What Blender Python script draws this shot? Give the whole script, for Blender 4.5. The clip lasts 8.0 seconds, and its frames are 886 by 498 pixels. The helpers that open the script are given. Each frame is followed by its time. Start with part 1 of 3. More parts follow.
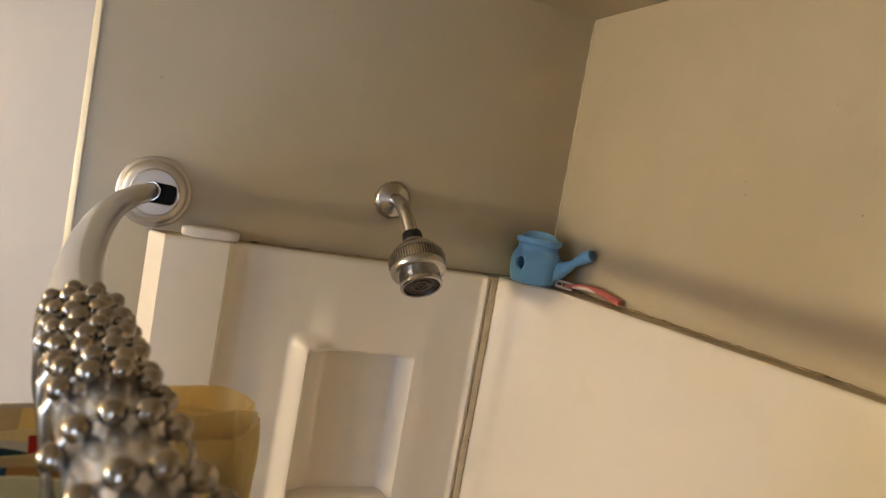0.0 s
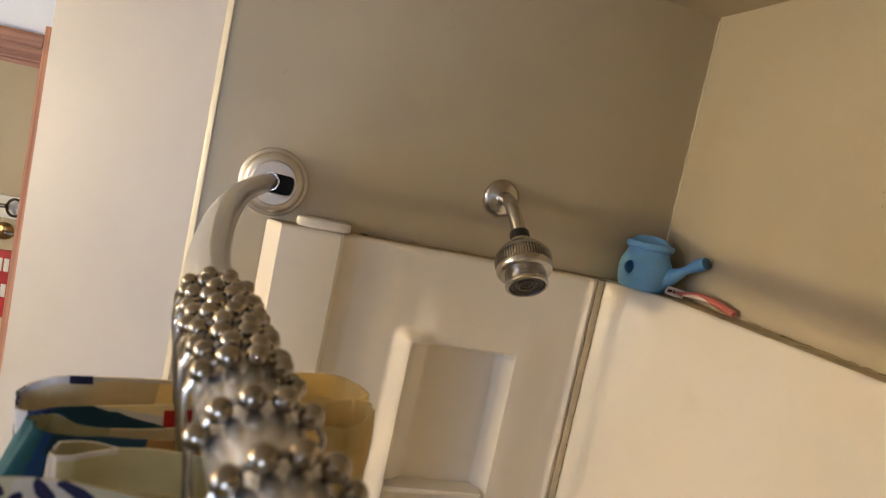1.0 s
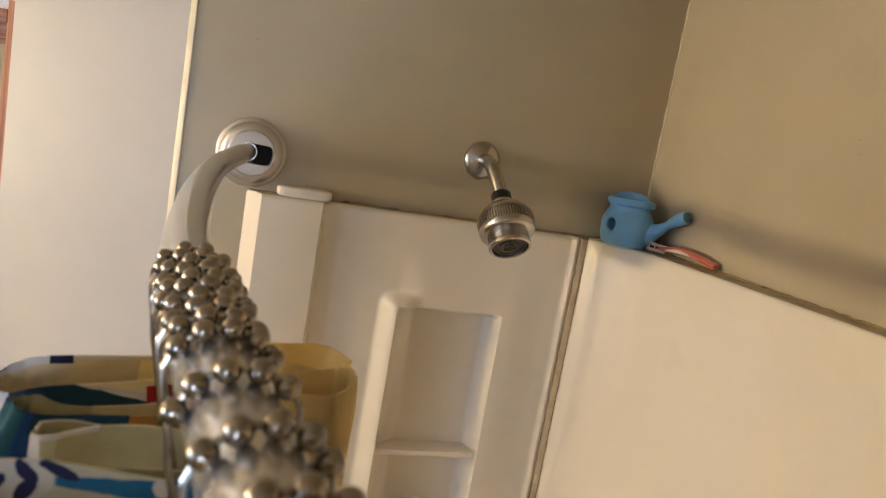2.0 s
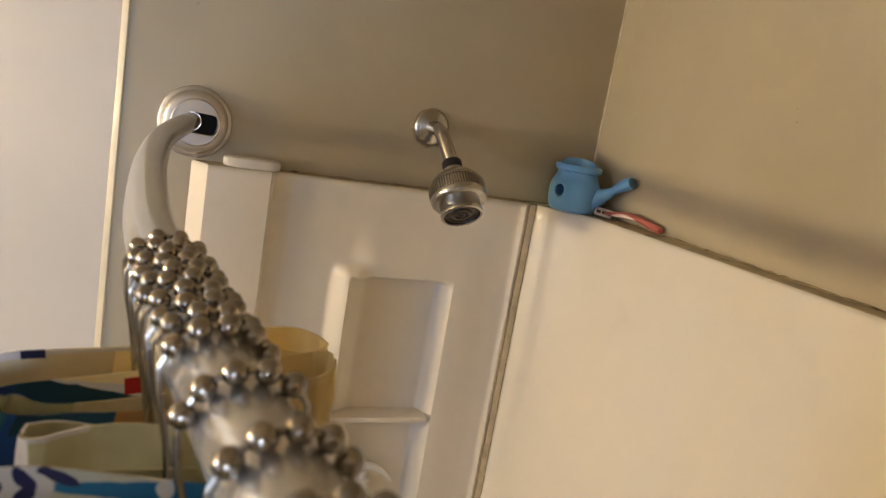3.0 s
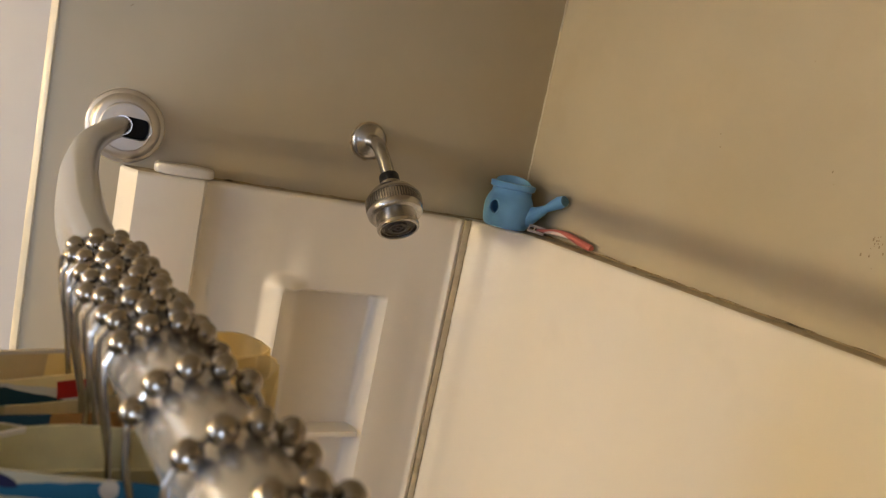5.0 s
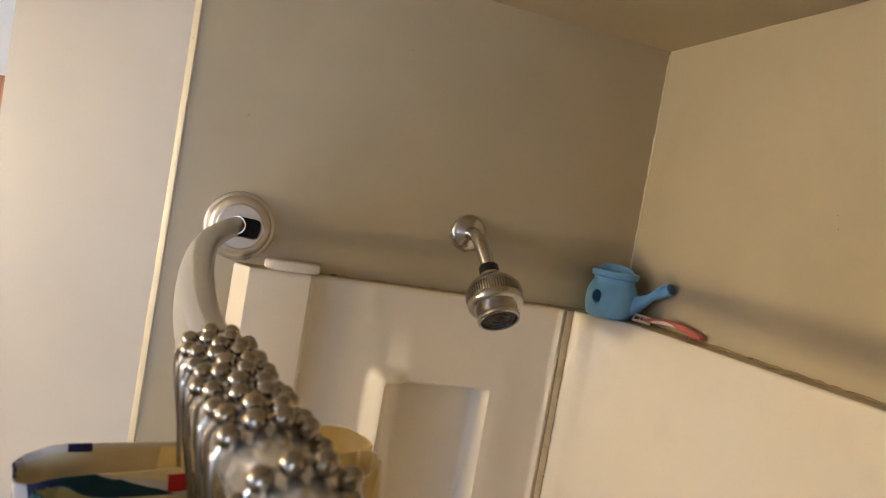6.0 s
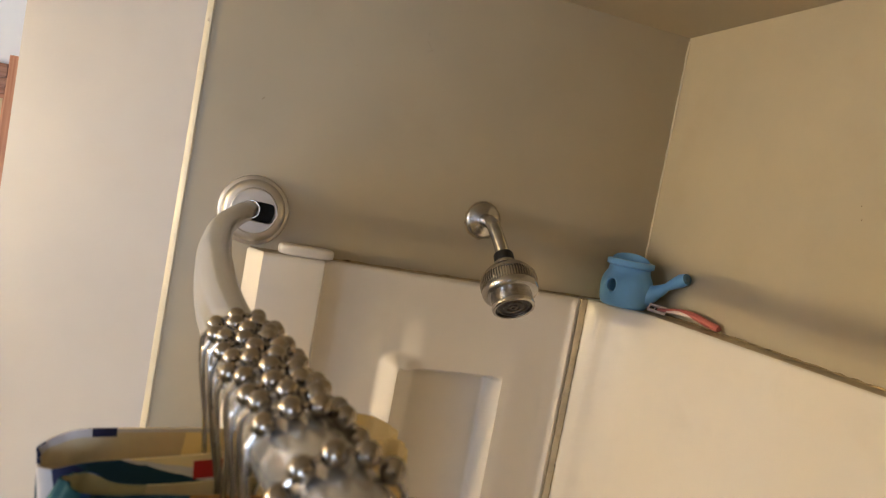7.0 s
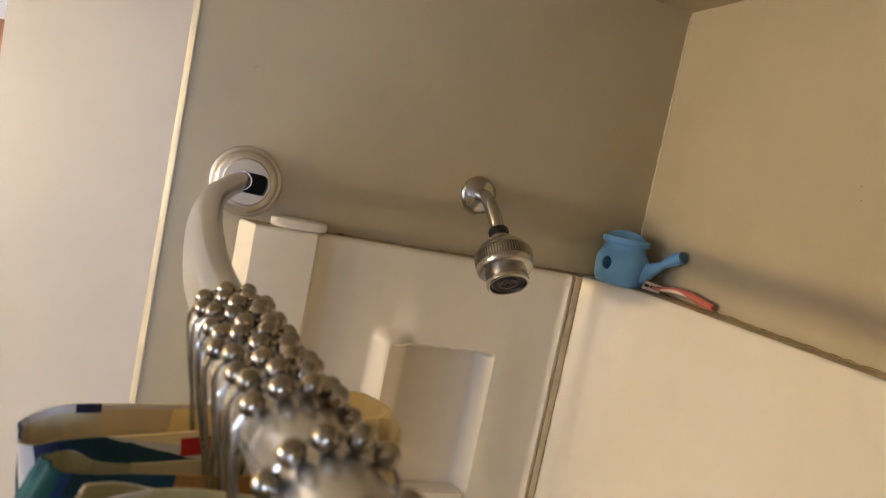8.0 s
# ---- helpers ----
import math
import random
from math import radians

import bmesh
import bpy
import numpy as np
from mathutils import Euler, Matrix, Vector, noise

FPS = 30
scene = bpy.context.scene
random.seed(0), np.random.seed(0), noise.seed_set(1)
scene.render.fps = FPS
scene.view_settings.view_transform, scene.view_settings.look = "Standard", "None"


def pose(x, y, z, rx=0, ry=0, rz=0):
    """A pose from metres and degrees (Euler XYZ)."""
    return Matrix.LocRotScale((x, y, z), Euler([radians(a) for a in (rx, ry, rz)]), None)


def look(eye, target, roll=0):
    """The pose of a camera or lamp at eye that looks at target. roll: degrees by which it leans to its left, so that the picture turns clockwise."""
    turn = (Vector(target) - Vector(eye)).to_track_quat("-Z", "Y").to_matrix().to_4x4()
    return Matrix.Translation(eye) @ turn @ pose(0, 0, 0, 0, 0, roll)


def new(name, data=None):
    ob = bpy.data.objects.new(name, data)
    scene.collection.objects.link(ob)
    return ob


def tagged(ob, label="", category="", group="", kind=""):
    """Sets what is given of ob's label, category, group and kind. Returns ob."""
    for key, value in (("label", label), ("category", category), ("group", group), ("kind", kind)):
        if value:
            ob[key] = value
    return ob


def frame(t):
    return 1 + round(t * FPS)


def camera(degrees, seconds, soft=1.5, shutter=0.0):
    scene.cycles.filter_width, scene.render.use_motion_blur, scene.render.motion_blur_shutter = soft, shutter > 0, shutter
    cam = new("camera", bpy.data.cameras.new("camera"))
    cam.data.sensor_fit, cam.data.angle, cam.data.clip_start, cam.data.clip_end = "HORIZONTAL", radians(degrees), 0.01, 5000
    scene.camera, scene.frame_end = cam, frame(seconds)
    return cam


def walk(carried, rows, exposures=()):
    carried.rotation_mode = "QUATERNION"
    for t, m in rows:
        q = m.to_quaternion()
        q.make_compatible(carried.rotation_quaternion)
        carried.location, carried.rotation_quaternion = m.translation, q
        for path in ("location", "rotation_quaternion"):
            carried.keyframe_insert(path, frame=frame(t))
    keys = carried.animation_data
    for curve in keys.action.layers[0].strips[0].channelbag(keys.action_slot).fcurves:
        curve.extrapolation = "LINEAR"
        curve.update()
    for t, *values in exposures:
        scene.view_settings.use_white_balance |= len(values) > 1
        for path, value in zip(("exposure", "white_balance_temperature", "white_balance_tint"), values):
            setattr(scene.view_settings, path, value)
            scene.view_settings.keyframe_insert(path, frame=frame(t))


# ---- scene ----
cam = camera(62.9, 8.0, soft=1.2)
PATH = [
    (0, (-0.03, -1.163, 1.955), (0.769, 0.665, 1.811), 10.0),
    (0.5, (-0.021, -1.166, 1.952), (0.582, 0.73, 1.747), 10.7),
    (1, (-0.04, -1.158, 1.955), (0.505, 0.755, 1.75), 11.9),
    (1.5, (-0.048, -1.154, 1.955), (0.513, 0.752, 1.729), 11.5),
    (2, (-0.035, -1.16, 1.957), (0.56, 0.726, 1.661), 9.9),
    (2.2, (-0.034, -1.162, 1.961), (0.592, 0.705, 1.619), 9.8),
    (3.3, (-0.066, -1.147, 1.965), (0.728, 0.652, 1.598), 10.1),
    (3.5, (-0.068, -1.144, 1.965), (0.738, 0.652, 1.609), 10.7),
    (4, (-0.062, -1.144, 1.963), (0.923, 0.54, 1.524), 13.0),
    (4.5, (-0.046, -1.173, 1.958), (1.089, 0.393, 1.448), 14.0),
    (5, (-0.067, -1.155, 1.958), (0.867, 0.589, 1.669), 11.7),
    (5.2, (-0.067, -1.151, 1.957), (0.755, 0.663, 1.776), 10.8),
    (6.3, (-0.066, -1.152, 1.958), (0.580, 0.739, 1.866), 9.9),
    (6.5, (-0.072, -1.144, 1.957), (0.573, 0.747, 1.867), 10.1),
    (7, (-0.075, -1.139, 1.954), (0.566, 0.751, 1.822), 10.5),
    (7.5, (-0.073, -1.134, 1.954), (0.583, 0.748, 1.782), 10.9),
    (8, (-0.073, -1.127, 1.953), (0.596, 0.747, 1.756), 11.4),
]
cam.data.dof.use_dof, cam.data.dof.focus_distance, cam.data.dof.aperture_fstop = True, 1.15, 15.0
walk(cam, [(t, look(eye, target, roll)) for t, eye, target, roll in PATH])

# ---- world and light ----
world = bpy.data.worlds.new("world")
world.use_nodes = True
scene.world = world
sky = world.node_tree.nodes.new("ShaderNodeTexSky")
sky.sky_type, sky.sun_disc, sky.sun_elevation, sky.sun_rotation = "NISHITA", False, radians(25), radians(200)
world.node_tree.links.new(sky.outputs[0], world.node_tree.nodes["Background"].inputs[0])
world.node_tree.nodes["Background"].inputs[1].default_value = 0.08

BULB = (-1.86, -0.37, 1.82)      # middle of the vanity light
BULB_COLOUR, BULB_STRENGTH = (1.0, 0.780, 0.450), 342
DAY_COLOUR = (0.51, 0.675, 1.0)
# daylight openings: west wall (y and z), south wall (x and z), each with its watts
WEST_WINDOWS = ((-1.20, -0.80, 1.50, 2.15, 10.5), (-1.75, -1.45, 1.15, 1.45, 5.0))
SOUTH_WINDOWS = ((-0.95, -0.28, 1.15, 1.95, 22.0),)


def daylight(eye, target, wide, high, watts):
    day = bpy.data.lights.new("window_daylight", "AREA")
    day.shape, day.size, day.size_y, day.energy, day.color = "RECTANGLE", wide - 0.04, high - 0.04, watts, DAY_COLOUR
    new("window_daylight", day).matrix_world = look(eye, target)


for y0, y1, z0, z1, watts in WEST_WINDOWS:
    daylight((-2.0, (y0 + y1) / 2, (z0 + z1) / 2), (0, (y0 + y1) / 2, (z0 + z1) / 2), y1 - y0, z1 - z0, watts)
for x0, x1, z0, z1, watts in SOUTH_WINDOWS:
    daylight(((x0 + x1) / 2, -3.22, (z0 + z1) / 2), ((x0 + x1) / 2, 0, (z0 + z1) / 2), x1 - x0, z1 - z0, watts)

# ---- helpers of this scene ----


def finish(name, bm, material, smooth=True):
    me = bpy.data.meshes.new(name)
    bmesh.ops.recalc_face_normals(bm, faces=bm.faces)
    bm.to_mesh(me)
    bm.free()
    for m in material if isinstance(material, (list, tuple)) else [material]:
        me.materials.append(m)
    if smooth:
        for p in me.polygons:
            p.use_smooth = True
    ob = new(name, me)
    if smooth:
        me.set_sharp_from_angle(angle=radians(38))
    return ob


def part(name, bm, material, parent, label="", smooth=True):
    ob = finish(name, bm, material, smooth)
    ob.parent = parent
    return tagged(ob, label)


def base(name, at=(0, 0, 0)):
    ob = new(name)
    ob.location = at
    ob.empty_display_size = 0.02
    bpy.context.view_layer.update()
    return ob


def box(bm, x0, x1, y0, y1, z0, z1, bevel=0.0, m=None):
    made = bmesh.ops.create_cube(bm, size=1)["verts"]
    t = Matrix.Translation(((x0 + x1) / 2, (y0 + y1) / 2, (z0 + z1) / 2)) @ Matrix.Diagonal((x1 - x0, y1 - y0, z1 - z0, 1))
    bmesh.ops.transform(bm, matrix=(m or Matrix()) @ t, verts=made)
    if bevel:
        edges = list({e for v in made for e in v.link_edges})
        bmesh.ops.bevel(bm, geom=edges, offset=bevel, segments=2, affect="EDGES", profile=0.7)
    return bm


def lathe(bm, profile, m, segs=48, ripple=None):
    """Turns (radius, height) pairs about the local z axis. A radius of 0 closes to a point."""
    rings = []
    for r, h in profile:
        if r < 1e-6:
            rings.append([bm.verts.new(m @ Vector((0, 0, h)))])
        else:
            rings.append([bm.verts.new(m @ Vector((r * math.cos(a) * (1 + (ripple(a, h) if ripple else 0)), r * math.sin(a) * (1 + (ripple(a, h) if ripple else 0)), h)))
                          for a in (2 * math.pi * i / segs for i in range(segs))])
    for a, b in zip(rings, rings[1:]):
        for i in range(segs):
            j = (i + 1) % segs
            if len(a) == 1 and len(b) > 1:
                bm.faces.new((a[0], b[i], b[j]))
            elif len(b) == 1 and len(a) > 1:
                bm.faces.new((a[i], a[j], b[0]))
            elif len(a) > 1:
                bm.faces.new((a[i], a[j], b[j], b[i]))
    return bm


def glide(points, n):
    """Catmull-Rom through the points, n steps a span."""
    p = [Vector(q) for q in points]
    p = [2 * p[0] - p[1]] + p + [2 * p[-1] - p[-2]]
    out = []
    for i in range(1, len(p) - 2):
        for k in range(n):
            t = k / n
            a, b, c, d = p[i - 1:i + 3]
            out.append(0.5 * (2 * b + (c - a) * t + (2 * a - 5 * b + 4 * c - d) * t * t + (3 * b - a - 3 * c + d) * t ** 3))
    return out + [p[-2]]


def sweep(bm, points, radius, segs=16, squash=1.0):
    """A round bar along the points; radius is a number or one for each point."""
    rings, side = [], None
    n = len(points)
    for i, p in enumerate(points):
        way = (points[min(i + 1, n - 1)] - points[max(i - 1, 0)]).normalized()
        if side is None:
            side = way.cross(Vector((0, 0, 1)) if abs(way.z) < 0.9 else Vector((1, 0, 0))).normalized()
        side = (side - way * side.dot(way)).normalized()
        up = way.cross(side)
        r = radius if isinstance(radius, (int, float)) else radius[i]
        rings.append([bm.verts.new(p + side * (r * math.cos(a)) + up * (r * squash * math.sin(a))) for a in (2 * math.pi * k / segs for k in range(segs))])
    for a, b in zip(rings, rings[1:]):
        for i in range(segs):
            bm.faces.new((a[i], a[(i + 1) % segs], b[(i + 1) % segs], b[i]))
    bm.faces.new(rings[0])
    bm.faces.new(rings[-1])
    return bm


def step(a, b, x):
    t = min(1.0, max(0.0, (x - a) / (b - a)))
    return t * t * (3 - 2 * t)


# ---- materials ----


def material(name, colour, rough=0.5, metal=0.0, vary=0.08, scale=6.0, fine=180.0, bump=0.02, coat=0.0, stain=None, through_light=0.0, sheen=0.0):
    """A surface with broad and fine variation of its colour and gloss, and a fine relief. stain: (colour, amount, scale)."""
    m = bpy.data.materials.new(name)
    m.use_nodes = True
    nt = m.node_tree
    p = nt.nodes["Principled BSDF"]
    geo = nt.nodes.new("ShaderNodeNewGeometry")
    broad, grain = nt.nodes.new("ShaderNodeTexNoise"), nt.nodes.new("ShaderNodeTexNoise")
    broad.inputs["Scale"].default_value, grain.inputs["Scale"].default_value = scale, fine
    broad.inputs["Detail"].default_value, grain.inputs["Detail"].default_value = 5, 3
    for n in (broad, grain):
        nt.links.new(geo.outputs["Position"], n.inputs["Vector"])
    ramp = nt.nodes.new("ShaderNodeValToRGB")
    c = Vector(colour)
    ramp.color_ramp.elements[0].position, ramp.color_ramp.elements[1].position = 0.3, 0.7
    ramp.color_ramp.elements[0].color = (*(c * (1 - vary)), 1)
    ramp.color_ramp.elements[1].color = (*[min(1, v) for v in c * (1 + vary)], 1)
    nt.links.new(broad.outputs[0], ramp.inputs[0])
    colour_out = ramp.outputs[0]
    if stain:
        tint, amount, size = stain
        spots = nt.nodes.new("ShaderNodeTexNoise")
        spots.inputs["Scale"].default_value, spots.inputs["Detail"].default_value = size, 8
        nt.links.new(geo.outputs["Position"], spots.inputs["Vector"])
        cut = nt.nodes.new("ShaderNodeMapRange")
        cut.inputs["From Min"].default_value, cut.inputs["From Max"].default_value = 0.58, 0.72
        cut.inputs["To Max"].default_value = amount
        nt.links.new(spots.outputs[0], cut.inputs["Value"])
        mix = nt.nodes.new("ShaderNodeMixRGB")
        mix.inputs[2].default_value = (*tint, 1)
        nt.links.new(cut.outputs[0], mix.inputs[0])
        nt.links.new(colour_out, mix.inputs[1])
        colour_out = mix.outputs[0]
    nt.links.new(colour_out, p.inputs["Base Color"])
    gloss = nt.nodes.new("ShaderNodeMapRange")
    gloss.inputs["To Min"].default_value, gloss.inputs["To Max"].default_value = max(0.02, rough * 0.85), min(1, rough * 1.15)
    nt.links.new(grain.outputs[0], gloss.inputs["Value"])
    nt.links.new(gloss.outputs[0], p.inputs["Roughness"])
    p.inputs["Metallic"].default_value = metal
    p.inputs["Coat Weight"].default_value = coat
    p.inputs["Coat Roughness"].default_value = 0.12
    p.inputs["Sheen Weight"].default_value = sheen
    if bump:
        b = nt.nodes.new("ShaderNodeBump")
        b.inputs["Strength"].default_value, b.inputs["Distance"].default_value = bump, 0.002
        nt.links.new(grain.outputs[0], b.inputs["Height"])
        nt.links.new(b.outputs[0], p.inputs["Normal"])
    if through_light:
        t = nt.nodes.new("ShaderNodeBsdfTranslucent")
        nt.links.new(colour_out, t.inputs["Color"])
        mix = nt.nodes.new("ShaderNodeMixShader")
        mix.inputs[0].default_value = through_light
        nt.links.new(p.outputs[0], mix.inputs[1])
        nt.links.new(t.outputs[0], mix.inputs[2])
        nt.links.new(mix.outputs[0], nt.nodes["Material Output"].inputs["Surface"])
    return m


def glow(name, colour, strength):
    m = bpy.data.materials.new(name)
    m.use_nodes = True
    p = m.node_tree.nodes["Principled BSDF"]
    p.inputs["Base Color"].default_value = (0.9, 0.9, 0.9, 1)
    p.inputs["Emission Color"].default_value = (*colour, 1)
    p.inputs["Emission Strength"].default_value = strength
    return m


def wood(name, dark, light, axis):
    m = material(name, light, 0.45, vary=0.1, bump=0.05)
    nt = m.node_tree
    wave = nt.nodes.new("ShaderNodeTexNoise")
    geo = nt.nodes.new("ShaderNodeNewGeometry")
    scale = nt.nodes.new("ShaderNodeVectorMath")
    scale.operation = "MULTIPLY"
    scale.inputs[1].default_value = tuple(4.0 if k == axis else 160.0 for k in range(3))
    nt.links.new(geo.outputs["Position"], scale.inputs[0])
    nt.links.new(scale.outputs[0], wave.inputs["Vector"])
    wave.inputs["Scale"].default_value, wave.inputs["Detail"].default_value = 1.0, 6
    ramp = nt.nodes.new("ShaderNodeValToRGB")
    ramp.color_ramp.elements[0].position, ramp.color_ramp.elements[1].position = 0.35, 0.62
    ramp.color_ramp.elements[0].color, ramp.color_ramp.elements[1].color = (*dark, 1), (*light, 1)
    nt.links.new(wave.outputs[0], ramp.inputs[0])
    nt.links.new(ramp.outputs[0], nt.nodes["Principled BSDF"].inputs["Base Color"])
    return m


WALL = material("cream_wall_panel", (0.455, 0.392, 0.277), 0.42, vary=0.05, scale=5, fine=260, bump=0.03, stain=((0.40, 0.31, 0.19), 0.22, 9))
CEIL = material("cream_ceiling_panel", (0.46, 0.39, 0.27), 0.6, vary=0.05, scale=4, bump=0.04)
# OUTER and HALL carry the cool tint of daylight in their base colour
OUTER = material("daylit_wall_panel", (0.470, 0.448, 0.435), 0.46, vary=0.04, scale=5, fine=260, bump=0.03, stain=((0.46, 0.40, 0.33), 0.2, 6))
HALL = material("daylit_white_wall", (0.72, 0.78, 0.90), 0.6, vary=0.03)
TRIM = material("cream_vinyl_trim", (0.60, 0.54, 0.41), 0.35, vary=0.05, scale=30)
GEL = material("white_gelcoat", (0.785, 0.720, 0.630), 0.38, vary=0.03, scale=3, fine=90, bump=0.012, coat=0.10, stain=((0.60, 0.54, 0.45), 0.25, 7))
# tan, spotted version of the gelcoat, for the ledge tops
TAN_GEL = material("tan_gelcoat", (0.46, 0.375, 0.25), 0.5, vary=0.12, scale=25, fine=200, bump=0.05, stain=((0.16, 0.11, 0.06), 0.7, 30))
SEAM = material("tan_panel_seam", (0.60, 0.51, 0.36), 0.5, vary=0.12, scale=40, fine=200, bump=0.05, stain=((0.30, 0.22, 0.12), 0.5, 22))
CAULK = material("stained_caulk", (0.34, 0.265, 0.155), 0.6, vary=0.3, scale=60, fine=400, bump=0.2, stain=((0.05, 0.035, 0.015), 0.9, 35))
SATIN = material("satin_nickel", (0.64, 0.605, 0.56), 0.46, metal=1.0, vary=0.04, scale=20, fine=300, bump=0.01)
PAINTED = material("satin_grey_tube", (0.64, 0.625, 0.605), 0.22, metal=0.75, vary=0.04, scale=12, fine=40, bump=0)
CHROME = material("water_spotted_chrome", (0.52, 0.50, 0.475), 0.25, metal=1.0, vary=0.08, scale=60, fine=500, bump=0.02, stain=((0.35, 0.30, 0.24), 0.5, 90))
STEEL = material("tarnished_steel_ball", (0.37, 0.33, 0.28), 0.18, metal=1.0, vary=0.10, scale=80, fine=700, bump=0.01)
WIRE = material("steel_wire", (0.36, 0.33, 0.29), 0.22, metal=1.0, vary=0.08, scale=60)
BLACK = material("black_rubber", (0.012, 0.011, 0.010), 0.5, vary=0.2, scale=60)
DARK = material("shaded_hollow", (0.01, 0.009, 0.008), 0.8, vary=0.1)
SPRAY = material("scaled_grey_plastic", (0.07, 0.055, 0.04), 0.4, vary=0.4, scale=200, fine=600, bump=0.2)
BLUE = material("blue_plastic", (0.185, 0.46, 0.82), 0.34, vary=0.06, scale=25, fine=300, bump=0.02)
BLUE_TIP = material("dark_blue_silicone", (0.06, 0.15, 0.22), 0.5, vary=0.1)
PINK = material("pink_plastic", (0.52, 0.14, 0.115), 0.38, vary=0.06, scale=40)
PALE = material("pale_plastic", (0.74, 0.62, 0.56), 0.4, vary=0.06, scale=40)
SOAP = material("dry_white_soap", (0.70, 0.645, 0.58), 0.75, vary=0.06, scale=50, fine=350, bump=0.25)
# one oak in two tones: shade painted into the head casing, light into uprights
OAK_X = wood("red_oak_shaded_along_x", (0.20, 0.085, 0.05), (0.36, 0.19, 0.125), 0)
OAK_Z = wood("red_oak_lit_along_z", (0.33, 0.145, 0.085), (0.50, 0.26, 0.17), 2)
BRASS = material("aged_brass", (0.42, 0.27, 0.11), 0.3, metal=1.0, vary=0.15, scale=60)
WHITE = material("white_paint", (0.78, 0.78, 0.77), 0.4, vary=0.03)
RED = material("red_card", (0.42, 0.022, 0.022), 0.5, vary=0.06)
FLOOR = material("dark_vinyl_floor", (0.10, 0.08, 0.06), 0.45, vary=0.15, scale=8)
CLOTH = {n: material(n + "_print_cloth", c, 0.85, vary=v, scale=70, fine=1400, bump=0.25, through_light=0.42 if n == "yellow" else 0.18, sheen=0.04) for n, c, v in (
    ("cream", (0.53, 0.48, 0.28), 0.10), ("yellow", (0.90, 0.76, 0.42), 0.06), ("white", (0.66, 0.62, 0.60), 0.06), ("navy", (0.012, 0.014, 0.055), 0.2),
    ("teal", (0.003, 0.038, 0.062), 0.25), ("blue", (0.006, 0.055, 0.22), 0.25), ("aqua", (0.008, 0.085, 0.11), 0.2), ("sky", (0.02, 0.22, 0.42), 0.15),
    ("shaded_yellow", (0.68, 0.57, 0.36), 0.08), ("orange", (0.36, 0.17, 0.035), 0.15), ("red", (0.42, 0.012, 0.010), 0.1))}


def printed(m, shapes):
    """Prints shapes on a cloth by its own (across, down) millimetres: ("half", colour, a, b, c) where a u + b v + c > 0, or ("leaf", colour, u, v, length, width, turn)."""
    nt = m.node_tree
    ramp = next(n for n in nt.nodes if n.bl_idname == "ShaderNodeValToRGB")
    ends = [k.to_socket for k in ramp.outputs[0].links]
    uv, wob, add = nt.nodes.new("ShaderNodeUVMap"), nt.nodes.new("ShaderNodeTexNoise"), nt.nodes.new("ShaderNodeVectorMath")
    uv.uv_map, add.operation = "print", "MULTIPLY_ADD"
    wob.inputs["Scale"].default_value = 0.12
    nt.links.new(uv.outputs[0], wob.inputs["Vector"])
    nt.links.new(wob.outputs["Color"], add.inputs[0])
    add.inputs[1].default_value = (2.5, 2.5, 0)
    nt.links.new(uv.outputs[0], add.inputs[2])
    out = ramp.outputs[0]
    for kind, colour, *n in shapes:
        edge = nt.nodes.new("ShaderNodeMapRange")
        if kind == "half":
            dot = nt.nodes.new("ShaderNodeVectorMath")
            dot.operation, dot.inputs[1].default_value = "DOT_PRODUCT", (n[0], n[1], 0)
            nt.links.new(add.outputs[0], dot.inputs[0])
            nt.links.new(dot.outputs["Value"], edge.inputs["Value"])
            edge.inputs["From Min"].default_value, edge.inputs["From Max"].default_value = -n[2] - 0.15, -n[2] + 0.15
        else:
            sub, turn, div, far = [nt.nodes.new(k) for k in ("ShaderNodeVectorMath", "ShaderNodeVectorRotate", "ShaderNodeVectorMath", "ShaderNodeVectorMath")]
            sub.operation, div.operation, far.operation, turn.rotation_type = "SUBTRACT", "DIVIDE", "LENGTH", "Z_AXIS"
            sub.inputs[1].default_value, div.inputs[1].default_value = (n[0] + 2.5, n[1] + 0.4, 0), (n[2], n[3], 1)
            turn.inputs["Angle"].default_value = -radians(n[4])
            nt.links.new(add.outputs[0], sub.inputs[0])
            nt.links.new(sub.outputs[0], turn.inputs["Vector"])
            nt.links.new(turn.outputs[0], div.inputs[0])
            nt.links.new(div.outputs[0], far.inputs[0])
            nt.links.new(far.outputs["Value"], edge.inputs["Value"])
            edge.inputs["From Min"].default_value, edge.inputs["From Max"].default_value = 1.05, 0.95
        mix = nt.nodes.new("ShaderNodeMixRGB")
        mix.inputs[2].default_value = (*colour, 1)
        nt.links.new(edge.outputs[0], mix.inputs[0])
        nt.links.new(out, mix.inputs[1])
        out = mix.outputs[0]
    for s in ends:
        nt.links.new(out, s)
    return m


